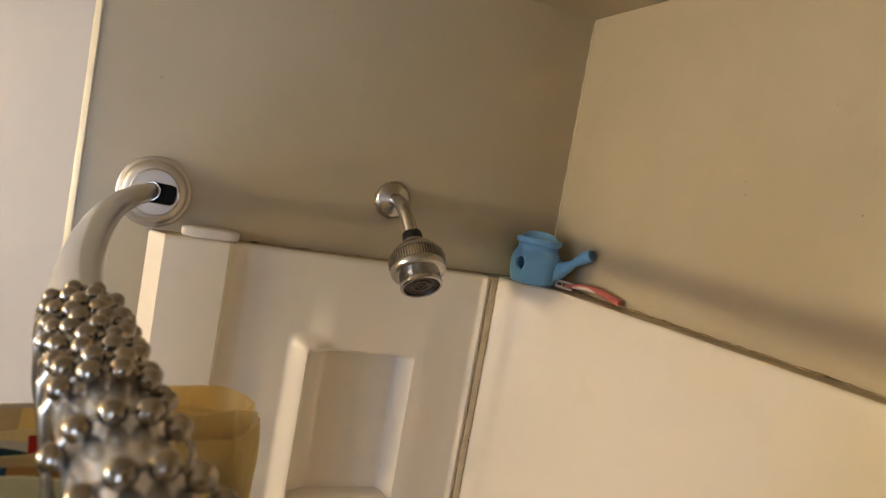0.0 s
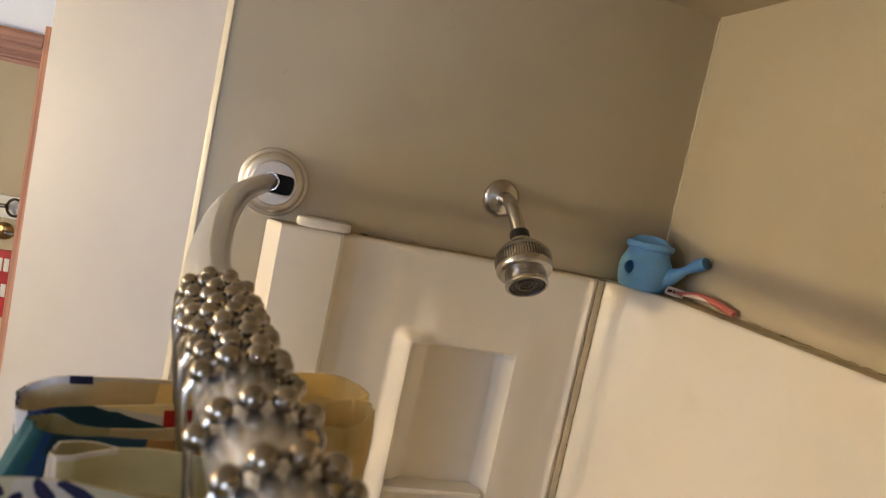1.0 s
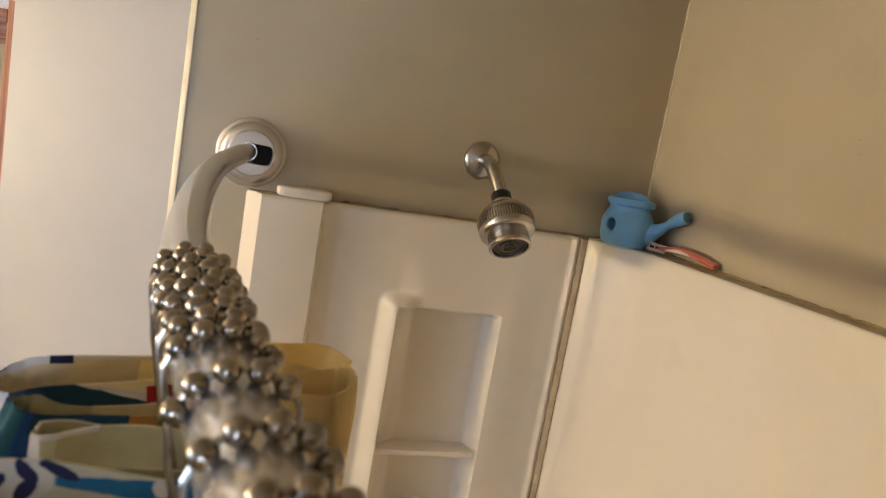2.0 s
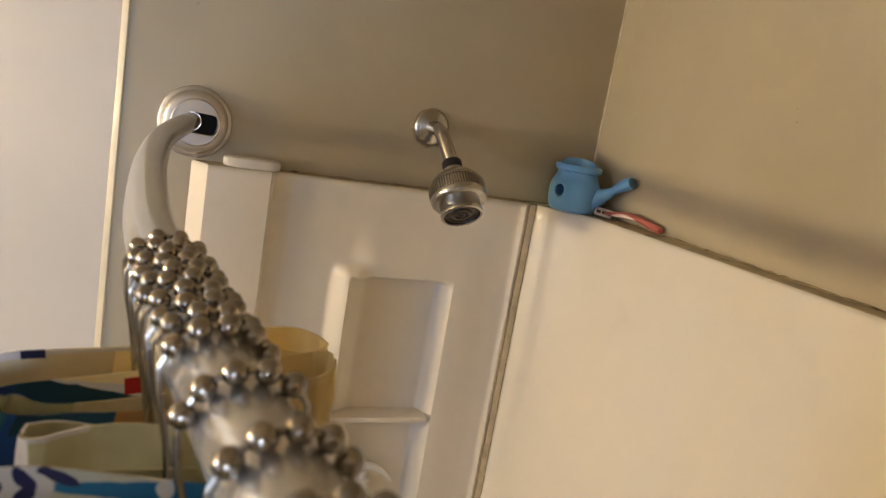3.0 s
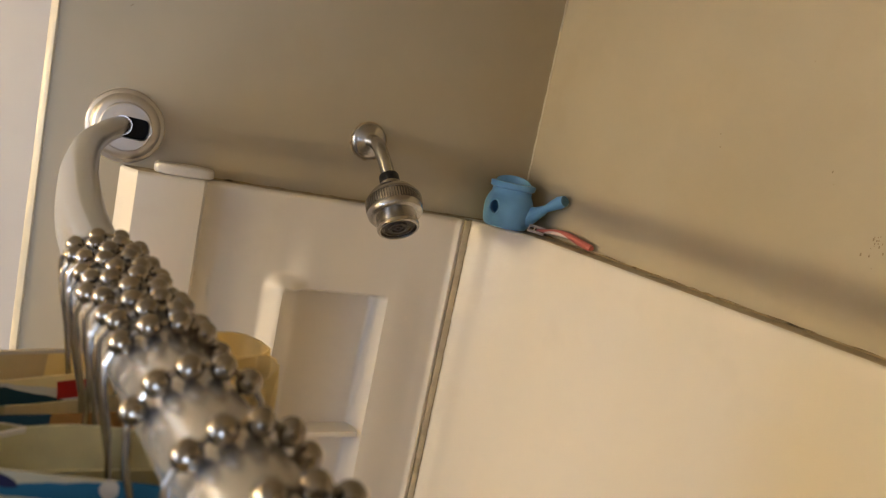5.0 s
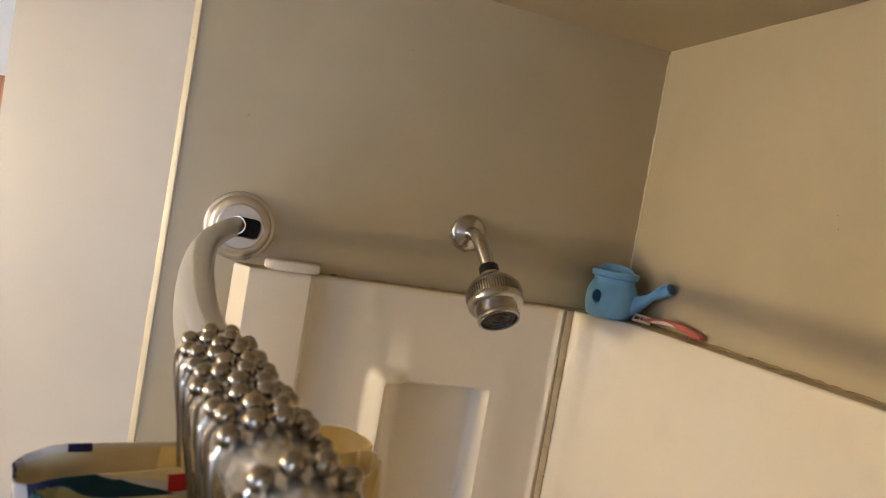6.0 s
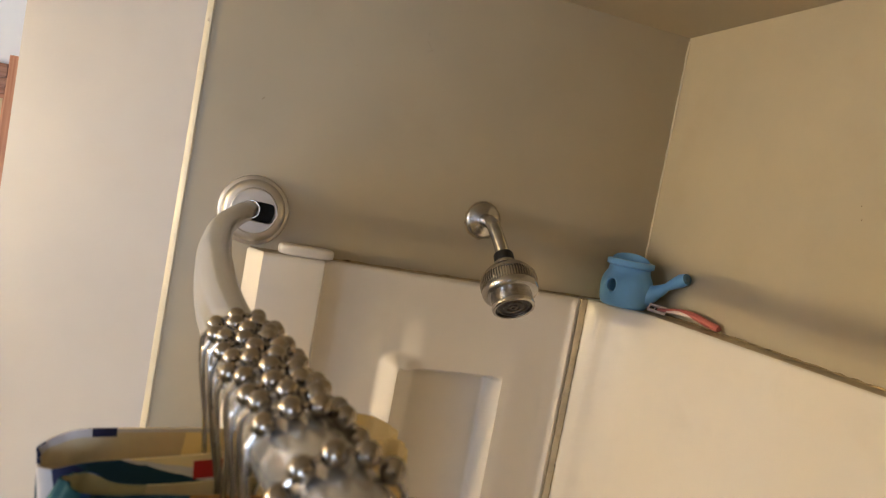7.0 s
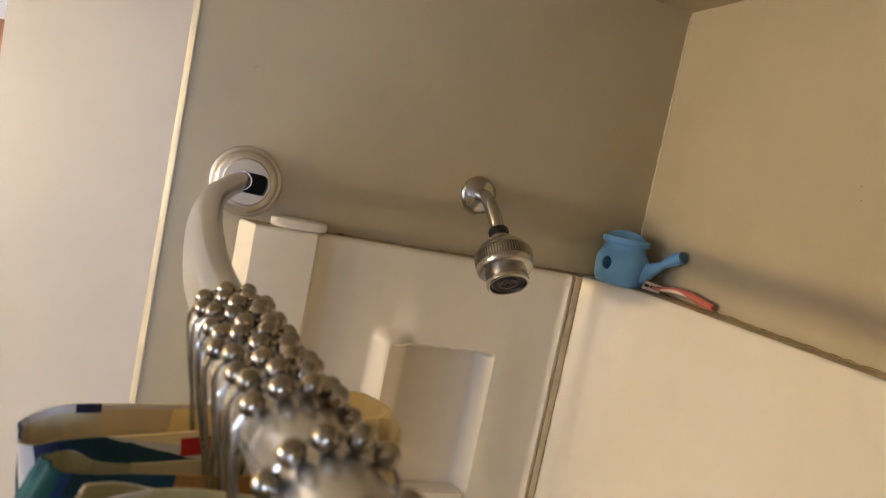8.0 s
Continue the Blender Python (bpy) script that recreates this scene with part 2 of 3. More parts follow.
INK, SEA, LIGHT, STRAW = (0.012, 0.012, 0.06), (0.010, 0.13, 0.25), (0.62, 0.57, 0.50), (0.86, 0.71, 0.40)
CLOTH["leaves"] = printed(material("leaf_print_cloth", (0.56, 0.51, 0.36), 0.85, vary=0.1, scale=70, fine=1400, bump=0.25, through_light=0.18, sheen=0.04), [
    ("half", SEA, 0.15, 1.0, 4.6), ("half", (0.56, 0.51, 0.36), 0.0, 1.0, -9.8), ("leaf", LIGHT, -43.5, 4, 3, 4, 0), ("half", SEA, 0.217, 1.0, -1.2),
    ("leaf", LIGHT, -61, 13.5, 11, 1.8, -18), ("leaf", LIGHT, -45, 16, 7.5, 6, 10), ("leaf", LIGHT, -88, 6.5, 10, 9, 20),
    ("leaf", INK, -77.2, 3.8, 7, 2.2, 18), ("leaf", INK, -87.3, 5, 5.5, 2.2, 50), ("leaf", INK, -86.8, 12.0, 4.5, 2.8, -60), ("leaf", INK, -96.5, 10, 4.5, 2.5, -50),
    ("leaf", INK, -104, 4, 5, 2, 40), ("leaf", INK, -66, 26, 7, 2.4, 30), ("leaf", LIGHT, -82, 32, 8, 4, -25)])
CLOTH["border"] = printed(material("border_print_cloth", (0.66, 0.62, 0.60), 0.85, vary=0.06, scale=70, fine=1400, bump=0.25, through_light=0.18, sheen=0.04), [
    ("half", STRAW, 0.23, -1.0, 21.0), ("half", STRAW, 1.0, 0.0, 47.0), ("half", (0.003, 0.038, 0.062), -0.34, 1.0, -31.9), ("leaf", (0.008, 0.014, 0.06), -119, 6, 13, 7, 10)])

# ---- setting ----
XE, ZC, LEDGE = 0.70, 2.32, 1.83
XC = -0.103                       # outer corner of the plumbing wall
WEND = (-0.3615, 0.10)             # far end of the angled wall


def slab(name, x0, x1, y0, y1, z0, z1, mat):
    return tagged(finish(name, box(bmesh.new(), x0, x1, y0, y1, z0, z1), mat, False), kind="structure")


slab("floor", -2.10, 0.82, -3.32, 1.42, -0.1, 0, FLOOR)
slab("ceiling", -2.10, 0.82, -3.32, 1.42, ZC, ZC + 0.1, CEIL)
slab("wall_north", XC, XE + 0.12, 0, 0.06, LEDGE - 0.03, ZC, WALL)
slab("wall_north_edge", XC, -0.0005, 0, 0.06, 0, LEDGE - 0.03, WALL)
slab("wall_north_lower", -0.0005, XE + 0.12, 0.048, 0.06, 0, LEDGE - 0.03, WALL)
slab("wall_east", XE, XE + 0.12, -1.52, 0, 0, ZC, WALL)
slab("wall_tub_end", XC, XE + 0.12, -1.64, -1.52, 0, ZC, WALL)
slab("wall_tub_side", XC, XC + 0.12, -3.2, -1.64, 0, ZC, WALL)


def pierced(name, along, face, depth, lo, hi, openings, mat):
    """A wall with rectangular openings; along is the axis it runs on, face the room side, depth its thickness outward."""
    bm = bmesh.new()
    def piece(p, q, r, t):
        if along == "y":
            box(bm, face - depth, face, p, q, r, t)
        else:
            box(bm, p, q, face - depth, face, r, t)
    edge = lo
    for p, q, r, t, _ in sorted(openings):
        piece(edge, p, 0, ZC)
        piece(p, q, 0, r)
        piece(p, q, t, ZC)
        edge = q
    piece(edge, hi, 0, ZC)
    tagged(finish(name, bm, mat, False), kind="structure")


pierced("wall_south", "x", -3.2, 0.12, -2.10, XC + 0.12, SOUTH_WINDOWS, WALL)
pierced("wall_west", "y", -1.98, 0.12, -3.2, 0.45, WEST_WINDOWS, WALL)
for k, (axis, p0, p1, z0, z1) in enumerate([("y", *w[:4]) for w in WEST_WINDOWS] + [("x", *w[:4]) for w in SOUTH_WINDOWS]):
    bm = bmesh.new()
    for p, q, r, t in ((p0, p0 + 0.02, z0, z1), (p1 - 0.02, p1, z0, z1), (p0 + 0.02, p1 - 0.02, z0, z0 + 0.02), (p0 + 0.02, p1 - 0.02, z1 - 0.02, z1)):
        if axis == "y":
            box(bm, -1.992, -1.972, p, q, r, t)
        else:
            box(bm, p, q, -3.212, -3.192, r, t)
    tagged(finish("window_%d" % (k + 1), bm, WHITE, False), kind="structure")

# angled wall beside the tub, with a thickness behind it
bm = bmesh.new()
foot = [(XC, 0), WEND, (WEND[0] + 0.03, WEND[1] + 0.055), (XC, 0.06)]
low, high = [bm.verts.new((x, y, 0)) for x, y in foot], [bm.verts.new((x, y, ZC)) for x, y in foot]
for i in range(4):
    j = (i + 1) % 4
    bm.faces.new((low[i], low[j], high[j], high[i]))
bm.faces.new(low)
bm.faces.new(high)
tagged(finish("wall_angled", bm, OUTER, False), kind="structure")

# corner moulding with its pins
trim = tagged(base("trim", (XC, 0, 0)), kind="structure")
way = (Vector((WEND[0], WEND[1], 0)) - Vector((XC, 0, 0))).normalized()
out = Vector((way.y, -way.x, 0))
if out.y > 0:
    out = -out
bm = bmesh.new()
prof = [Vector((XC + 0.002, -0.0005, 0)), Vector((XC + 0.0015, -0.0015, 0)), Vector((XC, -0.0020, 0)) + out * 0.0005,
        Vector((XC, 0, 0)) + way * 0.0078 + out * 0.0022, Vector((XC, 0, 0)) + way * 0.0088 + out * 0.0014, Vector((XC, 0, 0)) + way * 0.0092]
heights = [0.0] + [0.1 * k for k in range(1, 23)] + [ZC]
rows = [[bm.verts.new(p + Vector((0.0006 * math.sin(7 * z), 0, z))) for p in prof] for z in heights]
for a, b in zip(rows, rows[1:]):
    for i in range(len(prof) - 1):
        bm.faces.new((a[i], a[i + 1], b[i + 1], b[i]))
ob = part("moulding", bm, TRIM, trim)
ob.matrix_parent_inverse = trim.matrix_world.inverted()
for z in (1.545, 0.9, 2.15):
    bm = bmesh.new()
    q = Vector((XC, 0, z)) + way * 0.0042 + out * 0.0021
    lathe(bm, [(0.0021, 0), (0.0018, 0.0008), (0, 0.0011)], Matrix.Translation(q) @ out.to_track_quat("Z", "Y").to_matrix().to_4x4(), 12)
    ob = part("nail_head", bm, TRIM, trim)
    ob.matrix_parent_inverse = trim.matrix_world.inverted()

# wall with the door opening, and the closet behind it
bm = bmesh.new()
box(bm, -1.98, -1.60, 0.262, 0.36, 0, ZC)
box(bm, -1.60, -0.41, 0.262, 0.36, 2.0, ZC)
box(bm, -0.41, XC, 0.262, 0.36, 0, ZC)
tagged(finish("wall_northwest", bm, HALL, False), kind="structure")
slab("wall_closet_back", -2.10, 0.2, 1.3, 1.42, 0, ZC, WALL)
slab("wall_closet_side", -0.30, -0.2, 0.36, 1.3, 0, ZC, WALL)
slab("wall_closet_west", -2.10, -1.98, 0.45, 1.3, 0, ZC, WALL)

door = tagged(base("door_1", (-0.8, 0.262, 0)), kind="structure", label="red oak door casing round an open doorway")
for name, x0, x1, z0, z1, mat in (("head_casing", -1.65, -0.409, 1.987, 2.044, OAK_X), ("side_casing", -0.409, -0.352, 0, 2.06, OAK_Z), ("side_casing", -1.65, -1.60, 0, 1.994, OAK_Z)):
    bm = bmesh.new()
    if name == "head_casing":
        for k, (a, b, d) in enumerate(((0, 0.009, 0.006), (0.009, 0.018, 0.010), (0.018, 0.030, 0.014), (0.030, 0.034, 0.011), (0.034, 0.057, 0.017))):
            box(bm, x0, x1, 0.262 - d, 0.262, z0 + a, z0 + b, 0.0012)
    else:
        box(bm, x0, x1, 0.246, 0.262, z0, z1, 0.003)
    ob = part(name, bm, mat, door)
    ob.matrix_parent_inverse = door.matrix_world.inverted()
for x0, x1 in ((-0.414, -0.409), (-1.601, -1.595)):
    ob = part("jamb", box(bmesh.new(), x0, x1, 0.2625, 0.36, 0, 2.0), OAK_Z, door, smooth=False)
    ob.matrix_parent_inverse = door.matrix_world.inverted()


def under(ob, parent):
    ob.parent = parent
    ob.matrix_parent_inverse = parent.matrix_world.inverted()
    return ob


# ---- tub surround ----
surround = tagged(base("tub_surround", (0.3, -0.02, 0.4)), "white fibreglass tub surround with moulded niche and shelf", "tub surround")


def relief(x, z):
    """How far the end panel stands out from the wall at (x, z)."""
    d = 0.030
    d += 0.013 * ((1 if x >= 0.0215 else 0) - step(0.114, 0.119, x))
    if x < 0.0215:
        d = 0.001 + 0.041 * max(0, x) / 0.0215
    d -= 0.004 * (step(0.12, 0.15, x) - step(0.17, 0.23, x))
    d += 0.026 * step(0.226, 0.256, x) * (1 - step(0.264, 0.30, x)) * (1 - step(1.678, 1.703, z))
    d += 0.011 * step(0.256, 0.30, x) * (1 - step(0.455, 0.53, x)) * (1 - step(1.66, 1.80, z))
    inside = min(step(0.257, 0.261, x), 1 - max(0, min(1, (x - 0.425) / 0.019)))
    up = 1 - step(1.668, 1.678, z)
    hole = inside * up
    d -= 0.037 * hole
    d += 0.006 * math.exp(-((x - 0.559) / 0.0050) ** 2)
    return d


bm = bmesh.new()
xs = sorted({0.0, 0.0215} | {round(0.003 * k, 4) for k in range(0, 189)} | {0.0225, 0.0245, 0.1165, 0.2575, 0.2585, 0.2595, 0.2605, 0.4425, 0.4435, 0.4445, 0.446, 0.5665})
zs = [0.42, 0.6, 0.8, 0.95, 1.05] + [1.1 + 0.004 * k for k in range(0, 182)] + [1.8265, 1.8285]
grid = []
for z in zs:
    grid.append([bm.verts.new((x, -(relief(x, z)) + (0.0035 if z > 1.828 else 0.001 if z > 1.826 else 0), z)) for x in xs])
grid.append([bm.verts.new((x, -(relief(x, 1.8)) + 0.007, LEDGE)) for x in xs])
grid.append([bm.verts.new((x, -0.0005, LEDGE)) for x in xs])
for a, b in zip(grid, grid[1:]):
    for i in range(len(xs) - 1):
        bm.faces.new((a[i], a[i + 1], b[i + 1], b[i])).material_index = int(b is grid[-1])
under(finish("end_panel", bm, (GEL, TAN_GEL)), surround)
bm = box(bmesh.new(), 0.259, 0.434, -0.046, 0.041, 1.420, 1.430, 0.003)
under(finish("shelf", bm, GEL), surround)
bm = box(bmesh.new(), 0.259, 0.436, -0.052, 0.041, 1.160, 1.170, 0.003)
under(finish("shelf", bm, GEL), surround)

# side panel: rounded corner deck, then along the wall
rim = glide([(0.5788, -0.034, 0), (0.592, -0.053, 0), (0.613, -0.073, 0), (0.635, -0.107, 0), (0.648, -0.160, 0), (0.654, -0.30, 0), (0.661, -0.55, 0), (0.663, -0.9, 0), (0.663, -1.515, 0)], 10)
bm = bmesh.new()
levels = [(0.42, 0), (1.0, 0), (1.5, 0), (1.8, 0), (1.824, 0), (1.8275, 0.001), (1.8293, 0.003), (LEDGE, 0.006)]
rows = []
for z, back in levels:
    row = []
    for i, p in enumerate(rim):
        q = (rim[min(i + 1, len(rim) - 1)] - rim[max(0, i - 1)]).normalized()
        n = Vector((-q.y, q.x, 0))
        n = n if n.x > 0 else -n
        row.append(bm.verts.new(Vector((p.x, p.y, z)) + n * back))
    rows.append(row)
rows.append([bm.verts.new((XE - 0.0005, min(-0.0005, p.y if p.x > 0.64 else (p.y + 0.030) * 0.6), LEDGE)) for p in rim])
for a, b in zip(rows, rows[1:]):
    for i in range(len(rim) - 1):
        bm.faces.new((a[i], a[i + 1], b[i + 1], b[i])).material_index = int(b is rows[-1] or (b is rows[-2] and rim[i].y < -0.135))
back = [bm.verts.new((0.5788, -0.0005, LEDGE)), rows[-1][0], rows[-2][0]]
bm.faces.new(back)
under(finish("side_panel", bm, (GEL, TAN_GEL)), surround)

# stained joint between panels, and the bead of caulk along the ledge
bm = bmesh.new()
box(bm, 0.5666, 0.5784, -0.0352, 0.0, 0.42, 1.8290, 0.0012)
under(finish("joint_strip", bm, SEAM), surround)
rng = random.Random(21)
z = 1.826
while z > 1.2:
    tall = rng.uniform(0.012, 0.05)
    under(finish("seam_dirt", sweep(bmesh.new(), [Vector((0.5781 + rng.uniform(-0.0005, 0.0003), -0.0354, z - tall * k / 5)) for k in range(6)], [0.0003 + rng.uniform(0.0, 0.0007) for _ in range(6)], 8), CAULK), surround)
    z -= tall * rng.uniform(0.9, 1.25)
rng = random.Random(4)
for name, pts in (("caulk_bead", [(0.004 + 0.01 * k, -0.0015, LEDGE + 0.0005) for k in range(70)]),
                  ("caulk_bead", [(XE - 0.0015, -0.002 - 0.012 * k, LEDGE + 0.0005) for k in range(125)])):
    p = [Vector(q) + Vector((0, 0, rng.uniform(-0.0006, 0.0006))) for q in pts]
    under(finish(name, sweep(bmesh.new(), p, [0.0014 + rng.uniform(-0.0005, 0.0007) for _ in p], 8), CAULK), surround)

# thin painted bead up the inside corner of the two walls
p = [Vector((XE - 0.0008, -0.0008, LEDGE + 0.003 + 0.012 * k)) for k in range(41)]
tagged(finish("corner_trim", sweep(bmesh.new(), p, [0.0016 + 0.0004 * math.sin(1.7 * k) for k in range(41)], 10), TRIM), kind="structure")

# ---- curtain rod ----
rod = tagged(base("curtain_rod", (0, 0, 1.889)), "curved satin nickel shower curtain rod with round wall flange", "curtain rod")
AXIS = glide([(-0.004, 0.012, 1.888), (-0.009, -0.038, 1.888), (-0.029, -0.115, 1.882), (-0.048, -0.23, 1.874), (-0.0565, -0.40, 1.867), (-0.0570, -0.53, 1.864),
              (-0.0545, -0.65, 1.861), (-0.046, -0.75, 1.858), (-0.0335, -0.85, 1.855), (-0.0215, -0.93, 1.8535), (-0.010, -1.01, 1.853), (0.004, -1.10, 1.853),
              (0.03, -1.25, 1.853), (0.08, -1.52, 1.853)], 12)
cut = next(i for i, p in enumerate(AXIS) if p.y < -0.062)
under(finish("inner_tube", sweep(bmesh.new(), AXIS[:cut + 3], 0.0124, 32), PAINTED), rod)
under(finish("outer_tube", sweep(bmesh.new(), AXIS[cut:], [0.0140, 0.0146] + [0.0145 + 0.0013 * step(0.1, 0.45, -p.y) + 0.0007 * step(0.7, 0.85, -p.y) for p in AXIS[cut + 2:]], 40), PAINTED), rod)
bm = bmesh.new()
lathe(bm, [(0.0123, 0.0), (0.0141, 0.0), (0.0143, 0.0012), (0.0141, 0.0026), (0.0123, 0.0026)], Matrix.Translation(AXIS[8]) @ (AXIS[9] - AXIS[7]).to_track_quat("Z", "Y").to_matrix().to_4x4(), 40)
under(finish("end_ring", bm, CHROME), rod)

# flange with an obround slot
FM = Matrix.Translation((-0.0005, 0, 1.8868)) @ Matrix.Diagonal((0.915, 1, 0.915, 1)) @ pose(0, 0, 0, 90, 0, 0)
bm = bmesh.new()
lathe(bm, [(0.0575, 0.0), (0.0582, 0.0025), (0.0570, 0.0055), (0.0540, 0.0072), (0.0518, 0.0078), (0.0508, 0.0095), (0.0496, 0.0128), (0.0468, 0.0160), (0.0432, 0.0180), (0.0400, 0.0186),
           (0.0385, 0.0190), (0.0378, 0.0208), (0.0362, 0.0216), (0.0345, 0.0212)], FM, 72)
n = 72
outer = [FM @ Vector((0.0345 * math.cos(2 * math.pi * i / n), 0.0345 * math.sin(2 * math.pi * i / n), 0.0212)) for i in range(n)]


def slot(i, depth):
    a = 2 * math.pi * i / n
    x, y = 0.0168 * math.cos(a), 0.0168 * math.sin(a)
    return FM @ (pose(0, 0, 0, 0, 0, -3) @ Vector((x + (0.0165 if math.cos(a) > 0 else -0.010) + 0.005, y, depth)))


plate = [bm.verts.new(p) for p in outer]
lip = [bm.verts.new(slot(i, 0.0218)) for i in range(n)]
deep = [bm.verts.new(slot(i, 0.0035)) for i in range(n)]
for i in range(n):
    j = (i + 1) % n
    bm.faces.new((plate[i], plate[j], lip[j], lip[i]))
    bm.faces.new((lip[i], lip[j], deep[j], deep[i]))
bmesh.ops.remove_doubles(bm, verts=bm.verts, dist=1e-5)
flange = under(finish("flange", bm, SATIN), rod)
# near-black disc that paints the shade inside the hollow flange
bm = bmesh.new()
lathe(bm, [(0.0, 0.004), (0.034, 0.004), (0.034, 0.0045)], FM, 32)
under(finish("slot_shade", bm, DARK), rod)

# ---- curtain rings ----
BALL = bmesh.new()
bmesh.ops.create_uvsphere(BALL, u_segments=20, v_segments=12, radius=0.0045)
BALL_MESH = bpy.data.meshes.new("ball")
BALL.to_mesh(BALL_MESH)
BALL_MESH.materials.append(STEEL)
for p in BALL_MESH.polygons:
    p.use_smooth = True


def axis_at(y):
    for a, b in zip(AXIS, AXIS[1:]):
        if b.y <= y <= a.y:
            return a + (b - a) * ((a.y - y) / (a.y - b.y)), (b - a).normalized()


def curtain_ring(y, spin, lean, drop, spread):
    """A wire ring with five rollers over the rod; its two legs hang down to the hem."""
    p, along = axis_at(y)
    ring = tagged(base("curtain_ring", p), "tarnished steel roller curtain ring over the rod", "curtain ring", "curtain rings on the rod")
    side = along.cross(Vector((0, 0, 1))).normalized()
    up = side.cross(along)
    r = 0.0165 + 0.0044
    arc = []
    for k in range(-10, 11):
        a = radians(spin + k * 8.6)
        arc.append(side * (r * math.sin(a)) + up * (r * math.cos(a)) + along * (lean * math.sin(a)))
    hang = spread * 0.5
    def leg(q, s):
        return [q * 0.98 + Vector((s * 0.0006, 0, -0.010)), q * 0.78 + Vector((0, 0, -0.026)), Vector((q.x * (hang + 0.2), q.y * (hang + 0.2), -drop + 0.030)), Vector((q.x * hang, q.y * hang, -drop))]
    pts = list(reversed(leg(arc[0], -1))) + arc + leg(arc[-1], 1)
    wire = finish("wire", sweep(bmesh.new(), glide(pts, 3), 0.00122, 8), WIRE)
    wire.parent = ring
    for k in range(5):
        a = radians(spin + (k - 2) * 29)
        ball = new("ball", BALL_MESH)
        ball.parent = ring
        ball.location = side * (r * math.sin(a)) + up * (r * math.cos(a)) + along * (lean * math.sin(a))
    return ring


rng = random.Random(7)
RINGS = [(-0.764, -12), (-0.777, -7), (-0.790, -14), (-0.803, -6), (-0.817, -13), (-0.831, -4), (-0.846, -12), (-0.861, -6), (-0.875, -15), (-0.890, -8), (-0.931, 15), (-0.972, -5), (-1.007, -8), (-1.021, 6), (-1.037, -6)]
for y, spin in RINGS:
    curtain_ring(y, spin + rng.uniform(-3, 3), rng.uniform(-0.003, 0.003), 0.086 + rng.uniform(-0.006, 0.006), rng.uniform(0.3, 1.2))

# ---- shower curtain ----
# the top edge seen from above: legs between loops outside (low x) and inside (high x) of the rod
LOOPS = [("start", -0.03, -0.728, 0.006), ("in", 0.0465, -0.751, 0.004), ("out", -0.127, -0.781, 0.0080), ("in", 0.0490, -0.772, 0.003), ("out", -0.1095, -0.830, -0.001), ("in", 0.005, -0.848, 0.004),
         ("out", -0.093, -0.862, 0.001), ("in", 0.006, -0.882, 0.004), ("out", -0.125, -0.897, 0.003), ("in", 0.008, -0.920, 0.005), ("out", -0.112, -0.938, 0.005), ("in", 0.046, -0.966, 0.009),
         ("out", -0.118, -0.982, 0.005), ("in", 0.050, -1.005, 0.008), ("end", -0.10, -1.025, 0.006)]
keys = []
for i, (kind, x, y, dip) in enumerate(LOOPS):
    if kind in ("start", "end"):
        keys.append((x, y, i, 0))
        continue
    s, w = (-1 if kind == "in" else 1), (0.0105 if i == 1 else 0.005 if i == 3 else 0.011 if i == 2 else 0.0085 if i == 4 else 0.0055 if i in (6, 8) else 0.007)
    far, near = (0.046, 0.015) if i == 1 else (0.030, 0.007)
    keys += [(x + s * far, y + w * 0.85, i, -1), (x + s * near, y + w * 0.95, i, -1), (x, y + w * 0.35, i, 0), (x, y - w * 0.35, i, 0), (x + s * near, y - w * 0.95, i, 1), (x + s * far, y - w * 0.85, i, 1)]
FINE = 20
line = glide([(x, y, 0) for x, y, _, _ in keys], FINE)
leg_of = [keys[min(k // FINE, len(keys) - 1)][2:] for k in range(len(line))]
DIPS = {(8, 1): -0.0115, (8, 0): -0.0085, (8, -1): 0.003, (7, 1): 0.003, (7, 0): 0.004, (10, -1): 0.010, (9, 1): 0.008, (4, -1): 0.0125, (4, 0): 0.004, (4, 1): 0.009, (5, -1): 0.0, (3, 1): 0.0145, (6, 1): -0.0035, (6, 0): -0.001, (6, -1): 0.001, (7, -1): -0.002, (2, 1): 0.001}
drops = [0.001 * k for k in range(15)] + [0.016, 0.018, 0.021, 0.024, 0.027, 0.030, 0.034, 0.039, 0.045, 0.06, 0.08, 0.11, 0.16, 0.25, 0.4, 0.7, 1.1, 1.45]
NAMES = list(CLOTH)


def print_colour(loop, turn, x, v, front):
    """The cloth's print by fold, with some shade and highlight toned in: loop number, leg, place across and depth below
    the hem.
    """
    if not front:
        if loop == 2 and turn <= 0 and v < 0.0035:
            return "navy" if -0.106 < x < -0.094 else "white"
        if loop == 1 and turn == 1 and x < -0.045 and v < 0.002:
            return "white"
        # back of the cloth: its yellow, and a duller tone painting shade between folds
        return "yellow" if (loop <= 2 and x > -0.062) or (loop == 3 and x > 0.0) else "shaded_yellow" if loop <= 3 else "cream"
    if loop <= 1:
        return "yellow"
    if loop == 2:
        if turn <= 0 and x > -0.126:
            return "navy" if -0.108 < x < -0.094 and v < 0.012 else "white"
        return "red" if -0.066 < x < -0.046 and 0.003 < v < 0.0115 else "border"
    if loop == 3 and x > -0.02:
        return "yellow"
    if loop == 4:
        if x > -0.064:
            return "orange" if x < -0.03 else "cream"
        if v < 0.009 and x > -0.098:
            return "teal"
        return "aqua" if x < -0.1055 or (x < -0.101 and v < 0.03) else "blue"
    if loop == 6:
        # white left end; the thin white strip at the hem is a painted highlight
        return "white" if (x < -0.0905 and v < 0.03) or (x < -0.07 and v < 0.0015) else "cream"
    if loop in (8, 10):
        return "leaves"
    if loop in (12, 13):
        return "yellow"
    return "cream"


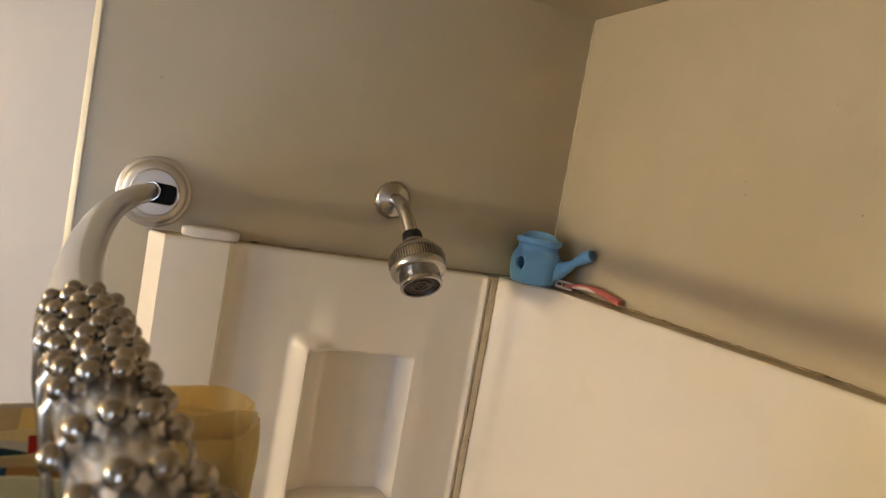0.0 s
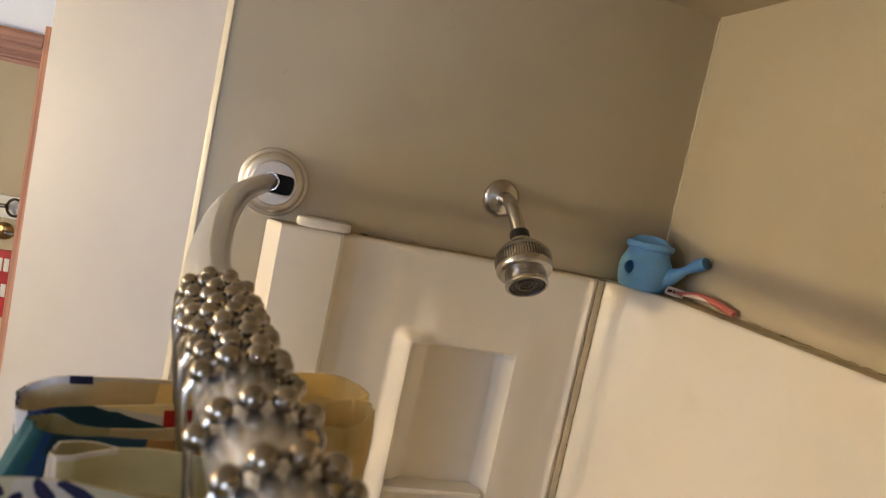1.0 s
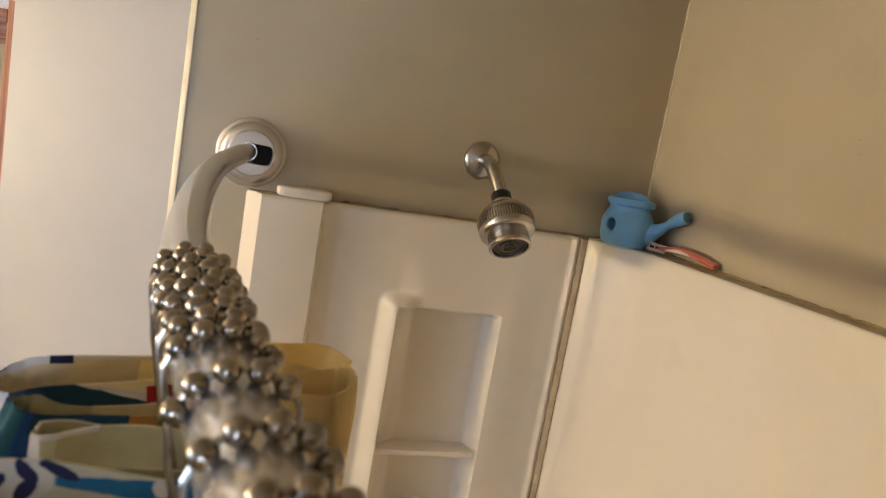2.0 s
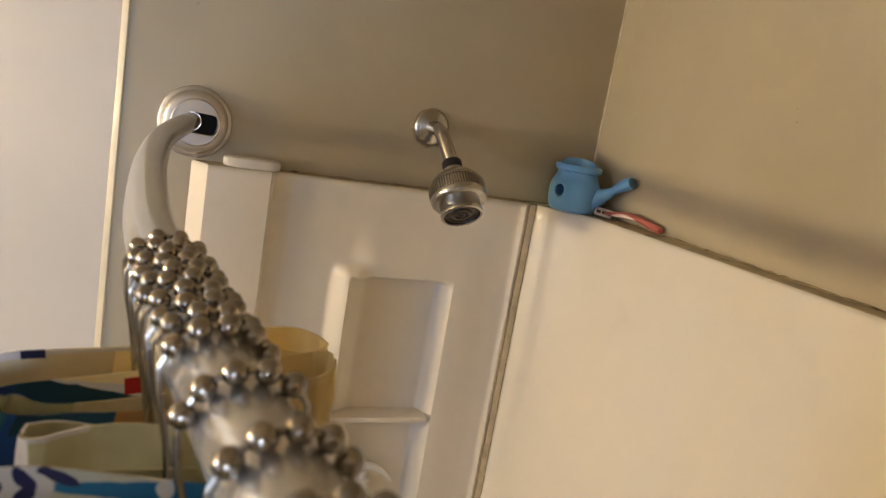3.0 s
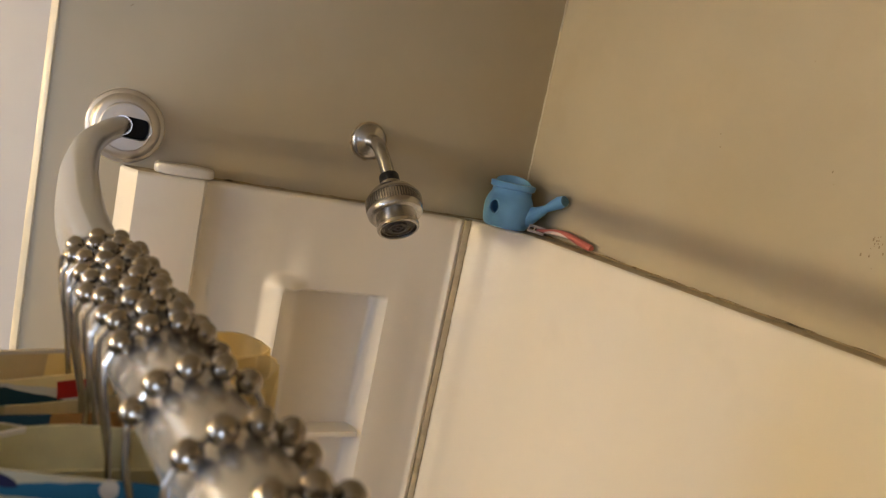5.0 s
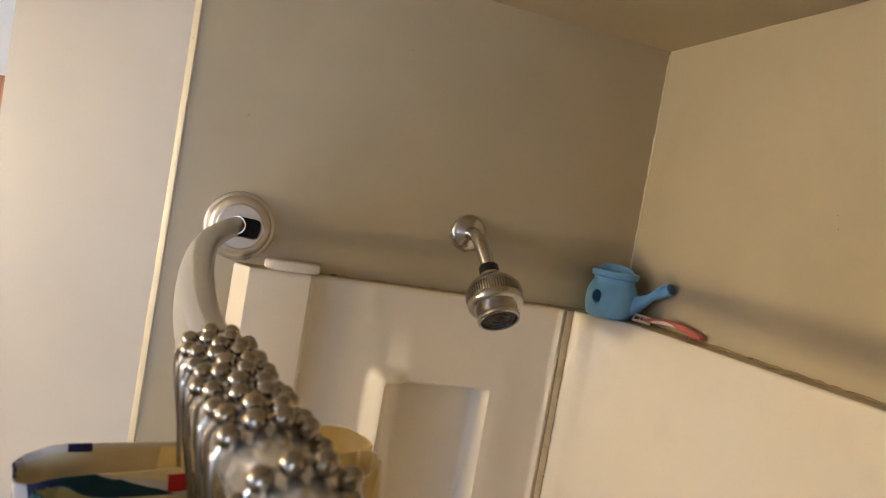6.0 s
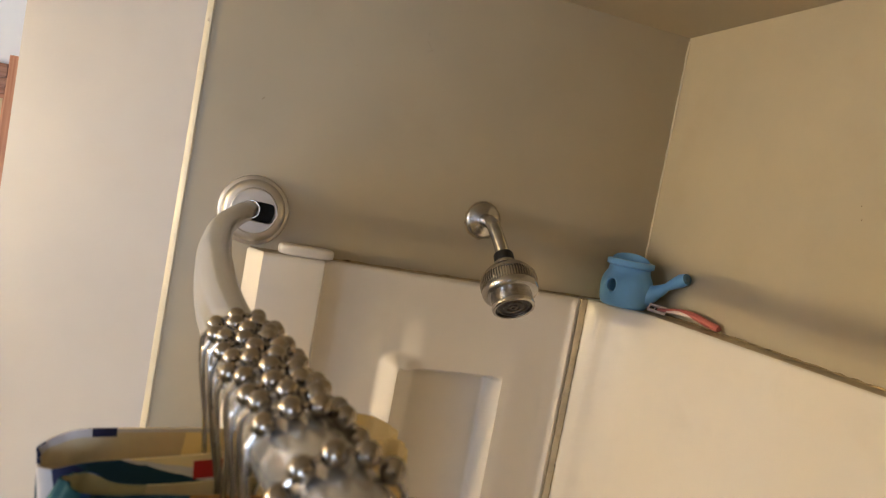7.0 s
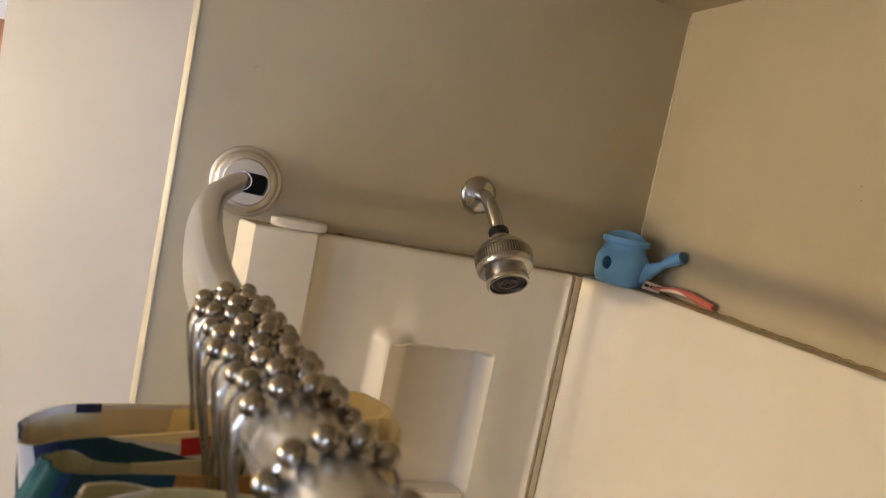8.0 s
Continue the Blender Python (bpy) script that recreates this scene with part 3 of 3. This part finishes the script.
curtain = tagged(base("shower_curtain", (-0.035, -0.88, 0.35)), "printed cream, teal and blue cloth shower curtain, bunched", "shower curtain")
bm = bmesh.new()
lay, spot = {}, {}
hem = []
for i, p in enumerate(line):
    hem.append(1.822 + 0.004 * math.sin(i * 0.052) + 0.003 * math.sin(i * 0.0164 + 1) - (0.003 if p.x < -0.11 else 0) - LOOPS[leg_of[i][0]][3] - DIPS.get(leg_of[i], 0))
hem = [sum(hem[max(0, i - 14):i + 15]) / len(hem[max(0, i - 14):i + 15]) for i in range(len(hem))]
for front in (True, False):
    for i, p in enumerate(line):
        q = (line[min(i + 1, len(line) - 1)] - line[max(0, i - 1)]).normalized()
        nrm = Vector((q.y, -q.x, 0)) * (0.0006 if front else -0.0006)
        top = hem[i]
        for k, v in enumerate(drops):
            flare = {2: -0.16, 4: 0.34}.get(leg_of[i][0], 0.0) * min(v, 0.08) * step(-0.05, -0.10, p.x)
            sway = 0.004 * v * math.sin(i * 0.084 + 3 * v) + 0.0008 * math.sin(i * 0.2 + v * 90) + 0.0004 * math.sin(i * 0.47 - v * 60)
            lay[front, i, k] = bm.verts.new(Vector((p.x - flare + sway + (0.012 * v if p.x > 0 else -0.02 * v), p.y, top - v)) + nrm)
            spot[lay[front, i, k]] = (p.x * 1000, v * 1000)
for front in (True, False):
    for i in range(len(line) - 1):
        for k in range(len(drops) - 1):
            f = bm.faces.new((lay[front, i, k], lay[front, i + 1, k], lay[front, i + 1, k + 1], lay[front, i, k + 1]))
            f.material_index = NAMES.index(print_colour(*leg_of[i], line[i].x, drops[k] + 1e-4, front))
for i in range(len(line) - 1):
    f = bm.faces.new((lay[True, i, 0], lay[True, i + 1, 0], lay[False, i + 1, 0], lay[False, i, 0]))
    f.material_index = NAMES.index(print_colour(*leg_of[i], line[i].x, 0.0001, True))
cloth_uv = bm.loops.layers.uv.new("print")
for f in bm.faces:
    for corner in f.loops:
        corner[cloth_uv].uv = spot[corner.vert]
under(finish("cloth", bm, [CLOTH[n] for n in NAMES]), curtain)

# ---- shower head ----
shower = tagged(base("wall_shower", (0.371, 0, 1.933)), "chrome shower head with ridged grip on a bent wall arm", "shower head")
SM = Matrix.Translation((0.371, 0, 1.933)) @ pose(0, 0, 0, 90, 0, 0)
bm = lathe(bmesh.new(), [(0.0305, 0.0), (0.0307, 0.003), (0.0290, 0.006), (0.0230, 0.009), (0.0150, 0.0115), (0.0125, 0.013), (0.0105, 0.0135)], SM, 48)
under(finish("escutcheon", bm, CHROME), shower)
rng = random.Random(3)
crumbs = [rng.uniform(-0.05, 0.06) for _ in range(48)]
bm = lathe(bmesh.new(), [(0.0300, 0.0005), (0.0322, 0.0006), (0.0318, 0.0026), (0.0300, 0.0030)], SM, 48, lambda t, h: crumbs[int(round(t / (2 * math.pi) * 48)) % 48] * (1 if math.sin(t) < 0.3 else 0.5))
under(finish("caulk_ring", bm, CAULK), shower)
arm = glide([(0.371, 0.005, 1.933), (0.371, -0.025, 1.934), (0.3715, -0.048, 1.929), (0.376, -0.066, 1.913), (0.381, -0.079, 1.895), (0.386, -0.090, 1.876)], 8)
under(finish("arm", sweep(bmesh.new(), arm, 0.0112, 24), CHROME), shower)
HEAD_DOWN = Vector((0.006, -0.066, -0.076)).normalized()
HM = Matrix.Translation((0.3835, -0.084, 1.8870)) @ HEAD_DOWN.to_track_quat("Z", "Y").to_matrix().to_4x4()
bm = lathe(bmesh.new(), [(0.0100, 0), (0.0150, 0.0), (0.0158, 0.002), (0.0158, 0.013), (0.0150, 0.015), (0.011, 0.0152)], HM, 60, lambda a, h: 0.02 * math.sin(20 * a))
under(finish("collar", bm, BLACK, True), shower)
bm = lathe(bmesh.new(), [(0.0125, 0.0145), (0.0165, 0.0155), (0.0175, 0.018), (0.0170, 0.021), (0.0230, 0.0245), (0.0320, 0.0300), (0.0375, 0.0360), (0.0395, 0.0390), (0.0395, 0.041)], HM, 60)
under(finish("neck", bm, CHROME), shower)


def ridges(a, h):
    return 0.05 * (0.5 if math.sin(60 * a) > 0.1 else -1.0) if 0.044 < h < 0.0625 else 0


bm = lathe(bmesh.new(), [(0.0395, 0.041), (0.0412, 0.0425), (0.0418, 0.0439), (0.0424, 0.0442), (0.0436, 0.0500), (0.0438, 0.0560), (0.0432, 0.0624), (0.0430, 0.0627), (0.0436, 0.0640), (0.0438, 0.0680), (0.0428, 0.0725), (0.0400, 0.0760), (0.0360, 0.0772), (0.0316, 0.0774)], HM, 360, ridges)
under(finish("grip_ring", bm, CHROME), shower)
bm = lathe(bmesh.new(), [(0.0318, 0.071), (0.0318, 0.0915), (0.0325, 0.0925), (0.0330, 0.0945), (0.0325, 0.0985), (0.0305, 0.1000), (0.0282, 0.0995), (0.0272, 0.0940)], HM, 60)
under(finish("face_ring", bm, CHROME), shower)
bm = lathe(bmesh.new(), [(0.0276, 0.0940), (0.0250, 0.0945), (0.0242, 0.0970), (0.0222, 0.0972), (0.0214, 0.0945), (0.0157, 0.0945), (0.0148, 0.0975), (0.0111, 0.0980), (0.0104, 0.0950), (0.0070, 0.0950), (0.0062, 0.0975), (0.0035, 0.0977), (0.0030, 0.0945), (0, 0.0945)], HM, 48)
under(finish("spray_face", bm, SPRAY), shower)

# ---- things on the ledge ----


def lump(bm, rx, ry, rz, m, power=3.0, nu=40, nv=16):
    """A rounded bar: a superellipsoid."""
    def pw(v, e):
        return math.copysign(abs(v) ** e, v)
    rows = []
    for j in range(nv + 1):
        b = -math.pi / 2 + math.pi * j / nv
        cb, sb = pw(math.cos(b), 2 / power), pw(math.sin(b), 2 / power)
        rows.append([bm.verts.new(m @ Vector((rx * cb * pw(math.cos(a), 0.55), ry * cb * pw(math.sin(a), 0.55), rz * sb))) for a in (2 * math.pi * i / nu for i in range(nu))])
    for a, b in zip(rows, rows[1:]):
        for i in range(nu):
            bm.faces.new((a[i], a[(i + 1) % nu], b[(i + 1) % nu], b[i]))
    bmesh.ops.remove_doubles(bm, verts=bm.verts, dist=1e-6)
    return bm


soap = finish("soap_bar", lump(bmesh.new(), 0.0425, 0.0175, 0.0085, pose(0.086, -0.0225, LEDGE + 0.0084, 0, 0, 0), 5.0), SOAP)
tagged(soap, "dry white bar of soap lying on the surround ledge", "soap")

# pouring pot with a round hole through its grip
pot = tagged(base("nasal_rinse_pot", (0.634, -0.058, LEDGE)), "light blue plastic nasal rinse pot on the corner ledge", "rinse pot")
PM = Matrix.Translation((0.634, -0.058, LEDGE)) @ Matrix.Diagonal((1, 1, 0.90, 1))
bm = bmesh.new()
profile = [(0, 0.0008), (0.035, 0.0005), (0.0385, 0.003), (0.0415, 0.010), (0.0435, 0.022), (0.0443, 0.036), (0.0440, 0.046), (0.0420, 0.055), (0.0385, 0.063), (0.0358, 0.069), (0.0352, 0.076), (0.0375, 0.0785), (0.0400, 0.0792),
           (0.0406, 0.0875), (0.0396, 0.0895), (0.0375, 0.0897), (0.0352, 0.0905), (0.0332, 0.0905), (0.0315, 0.080), (0.0325, 0.070), (0.038, 0.055), (0.040, 0.040), (0.036, 0.020), (0.0, 0.010)]
lathe(bm, profile, PM, 64)
for v in bm.verts:
    q = PM.inverted() @ v.co
    if q.z > 0.0795:
        v.co.z += (0.011 * max(0, (math.cos(math.atan2(q.y, q.x) - radians(60)) - 0.45) / 0.55) ** 0.6 if 0.0325 < Vector((q.x, q.y)).length < 0.0358 else 0)
    lug = max(0, 1 - abs(((math.atan2(q.y, q.x) - radians(205) + math.pi) % (2 * math.pi)) - math.pi) / 0.55)
    r = Vector((q.x, q.y)).length
    if 0.02 < q.z < 0.066 and r > 0.0405:
        d = Vector((q.x, q.y, 0)).normalized()
        v.co += d * 0.0085 * step(0, 1, lug) * math.sin(math.pi * (q.z - 0.02) / 0.046)
body = finish("body", bm, BLUE)
cutter = finish("cutter", lathe(bmesh.new(), [(0, -0.02), (0.0085, -0.02), (0.0085, 0.02), (0, 0.02)], PM @ Matrix.Translation((-0.046, -0.024, 0.040)) @ pose(0, 0, 0, 90, 0, -50) @ Matrix.Diagonal((1, 1.45, 1, 1)), 32), BLUE)
mod = body.modifiers.new("grip_hole", "BOOLEAN")
mod.operation, mod.object, mod.solver = "DIFFERENCE", cutter, "EXACT"
bpy.context.view_layer.update()
cut_mesh = bpy.data.meshes.new_from_object(body.evaluated_get(bpy.context.evaluated_depsgraph_get()))
body.modifiers.clear()
body.data = cut_mesh
bpy.data.objects.remove(cutter)
under(body, pot)
tip = glide([(0.638, -0.064, 1.850), (0.655, -0.083, 1.857), (0.668, -0.100, 1.868), (0.676, -0.112, 1.879), (0.681, -0.122, 1.887), (0.6845, -0.1345, 1.8945), (0.6865, -0.146, 1.8995)], 6)
rad = [0.0290, 0.0205, 0.0112, 0.0068, 0.0090, 0.0112, 0.0094]
radii = [rad[min(k // 6, 6)] + (rad[min(k // 6 + 1, 6)] - rad[min(k // 6, 6)]) * (k % 6) / 6 for k in range(len(tip))]
under(finish("spout", sweep(bmesh.new(), tip, radii, 24), BLUE), pot)
under(finish("spout_tip", sweep(bmesh.new(), [tip[-1], tip[-1] + (tip[-1] - tip[-3]).normalized() * 0.003], [0.0092, 0.0070], 20), BLUE_TIP), pot)

# razor
razor = tagged(base("razor", (0.675, -0.15, LEDGE)), "pink disposable razor with pale grip on the ledge", "razor")
spine = glide([(0.668, -0.112, 1.839), (0.672, -0.132, 1.8425), (0.677, -0.160, 1.8465), (0.682, -0.190, 1.8455), (0.686, -0.218, 1.8405), (0.688, -0.241, 1.8375)], 6)
under(finish("handle", sweep(bmesh.new(), spine, [0.0036 + 0.0040 * step(0, 22, k) - (0.0025 if k > 29 else 0) for k in range(len(spine))], 16, 0.75), PINK), razor)
low_spine = [p + Vector((-0.0035, -0.002, -0.0022)) for p in spine[6:20]]
under(finish("grip_pad", sweep(bmesh.new(), low_spine, [0.0034 * math.sin(math.pi * (k + 1) / 15) + 0.0008 for k in range(14)], 12, 0.8), PALE), razor)
RM = Matrix.Translation((0.666, -0.112, 1.8400)) @ pose(0, 0, 0, 48, 4, -50) @ Matrix.Scale(0.78, 4)
bm = bmesh.new()
for k, (y0, y1) in enumerate(((-0.0088, -0.0058), (0.0058, 0.0088))):
    box(bm, -0.018, 0.018, y0, y1, -0.0035, 0.0035, 0.0008, RM)
for x0, x1 in ((-0.019, -0.0165), (-0.006, -0.004), (0.005, 0.007), (0.0165, 0.019)):
    box(bm, x0, x1, -0.0086, 0.0086, -0.0033, 0.0033, 0.0008, RM)
cartridge = under(finish("cartridge", bm, PALE), razor)
for y in (-0.0016, 0.0, 0.0016):
    under(finish("blade", box(bmesh.new(), -0.0165, 0.0165, y - 0.0003, y + 0.0003, -0.0015, 0.0015, 0, RM), WIRE, False), cartridge)

# ---- closet wall, seen through the doorway ----
rack = tagged(base("hook_rack", (-0.75, 1.30, 1.58)), "white board with a chrome rail on the closet wall", "hook rack")
under(finish("board", box(bmesh.new(), -1.15, -0.60, 1.282, 1.2995, 1.550, 1.618, 0.003), WHITE), rack)
under(finish("rail", sweep(bmesh.new(), [Vector((-1.12, 1.255, 1.590)), Vector((-0.71, 1.255, 1.590))], 0.007, 16), CHROME), rack)
bm = bmesh.new()
loop = [Vector((-0.686 + 0.022 * math.cos(a), 1.262, 1.588 + 0.026 * math.sin(a))) for a in (2 * math.pi * k / 24 for k in range(25))]
under(finish("ring", sweep(bm, loop, 0.004, 10), BLACK), rack)
knob = tagged(base("wall_hook", (-0.71, 1.30, 1.51)), "aged brass hook on the closet wall", "hook")
HKM = Matrix.Translation((-0.715, 1.2995, 1.508)) @ pose(0, 0, 0, 90, 0, 0)
under(finish("rose", lathe(bmesh.new(), [(0.026, 0), (0.027, 0.004), (0.02, 0.009), (0.012, 0.012), (0, 0.014)], HKM, 32), BRASS), knob)
under(finish("peg", sweep(bmesh.new(), [Vector((-0.715, 1.29, 1.508)), Vector((-0.70, 1.262, 1.508)), Vector((-0.655, 1.262, 1.506))], 0.005, 12), CHROME), knob)
sign = tagged(base("wall_sign", (-0.77, 1.30, 1.35)), "red sign with white lettering on the closet wall", "sign")
under(finish("board", box(bmesh.new(), -0.90, -0.672, 1.288, 1.2995, 1.24, 1.45, 0.002), RED), sign)
for z in (1.405, 1.325):
    for x0, x1 in ((-0.715, -0.705), (-0.700, -0.686)):
        under(finish("letter_bar", box(bmesh.new(), x0, x1, 1.286, 1.2885, z - 0.02, z + 0.02, 0.0005), WHITE), sign)

# ---- vanity light ----
vanity = tagged(base("vanity_light", (-1.98, BULB[1], BULB[2])), "chrome vanity light bar with four lit globe bulbs", "vanity light")
under(finish("back_plate", box(bmesh.new(), -1.98, -1.935, BULB[1] - 0.22, BULB[1] + 0.22, BULB[2] - 0.055, BULB[2] + 0.055, 0.004), CHROME), vanity)
LIT = glow("lit_globe", BULB_COLOUR, BULB_STRENGTH)
for k in range(4):
    y = BULB[1] + (k - 1.5) * 0.105
    bm = lathe(bmesh.new(), [(0.016, 0), (0.02, 0.012), (0.022, 0.03), (0.016, 0.032)], Matrix.Translation((-1.936, y, BULB[2])) @ pose(0, 0, 0, 0, 90, 0), 24)
    under(finish("socket", bm, CHROME), vanity)
    bm = bmesh.new()
    bmesh.ops.create_uvsphere(bm, u_segments=24, v_segments=16, radius=0.040, matrix=Matrix.Translation((BULB[0], y, BULB[2])))
    under(finish("globe", bm, LIT), vanity)

# ---- marks on the wall above the ledge ----
wall_east = bpy.data.objects["wall_east"]
rng = random.Random(11)
MARK = material("dried_brown_drip", (0.27, 0.20, 0.12), 0.6, vary=0.3, scale=400)
for y, z, n, spread in ((-0.681, 1.950, 9, 0.006), (-0.677, 1.930, 7, 0.010), (-0.614, 1.99, 2, 0.02), (-0.823, 1.935, 3, 0.012), (-0.77, 1.92, 2, 0.01), (-0.773, 2.02, 2, 0.02), (-0.45, 2.08, 3, 0.08)):
    for _ in range(n):
        r = rng.uniform(0.0004, 0.0010)
        bm = lathe(bmesh.new(), [(r, 0), (r * 0.8, 0.00025), (0, 0.0003)], Matrix.Translation((XE, y + rng.gauss(0, spread * 0.5), z + rng.gauss(0, spread))) @ pose(0, 0, 0, 0, -90, 0) @ Matrix.Diagonal((rng.uniform(1, 2.6), 1, 1, 1)), 9)
        under(finish("drip_mark", bm, MARK), wall_east)
wall_north = bpy.data.objects["wall_north"]
for x, z, n, spread in ((0.222, 2.195, 5, 0.010), (0.115, 2.13, 2, 0.004), (-0.012, 2.056, 2, 0.003), (0.108, 2.165, 2, 0.006)):
    for _ in range(n):
        r = rng.uniform(0.0005, 0.0010)
        bm = lathe(bmesh.new(), [(r, 0), (r * 0.8, 0.00025), (0, 0.0003)], Matrix.Translation((x + rng.gauss(0, spread), 0, z + rng.gauss(0, spread))) @ pose(0, 0, 0, 90, 0, 0), 9)
        under(finish("drip_mark", bm, MARK), wall_north)

# ---- pump bottle on the lower shelf of the niche ----
LOTION = material("pale_green_plastic", (0.52, 0.56, 0.44), 0.3, vary=0.05, scale=40)
bottle = tagged(base("pump_bottle", (0.340, -0.024, 1.170)), "pale green pump bottle with white spout on the niche shelf", "bottle")
BM = Matrix.Translation((0.340, -0.024, 1.170))
under(finish("body", lathe(bmesh.new(), [(0, 0), (0.020, 0), (0.022, 0.003), (0.022, 0.098), (0.018, 0.108), (0.010, 0.113), (0.0095, 0.121)], BM, 32), LOTION), bottle)
under(finish("collar", lathe(bmesh.new(), [(0.0095, 0.118), (0.0125, 0.118), (0.0125, 0.133), (0.006, 0.134), (0.006, 0.148)], BM, 28, lambda t, h: 0.02 * math.sin(14 * t)), WHITE), bottle)
beak = glide([(0.332, -0.024, 1.325), (0.345, -0.026, 1.328), (0.362, -0.028, 1.325), (0.378, -0.030, 1.313), (0.391, -0.031, 1.300)], 5)
under(finish("spout", sweep(bmesh.new(), beak, [0.0105 - 0.0055 * k / (len(beak) - 1) for k in range(len(beak))], 16, 0.7), WHITE), bottle)
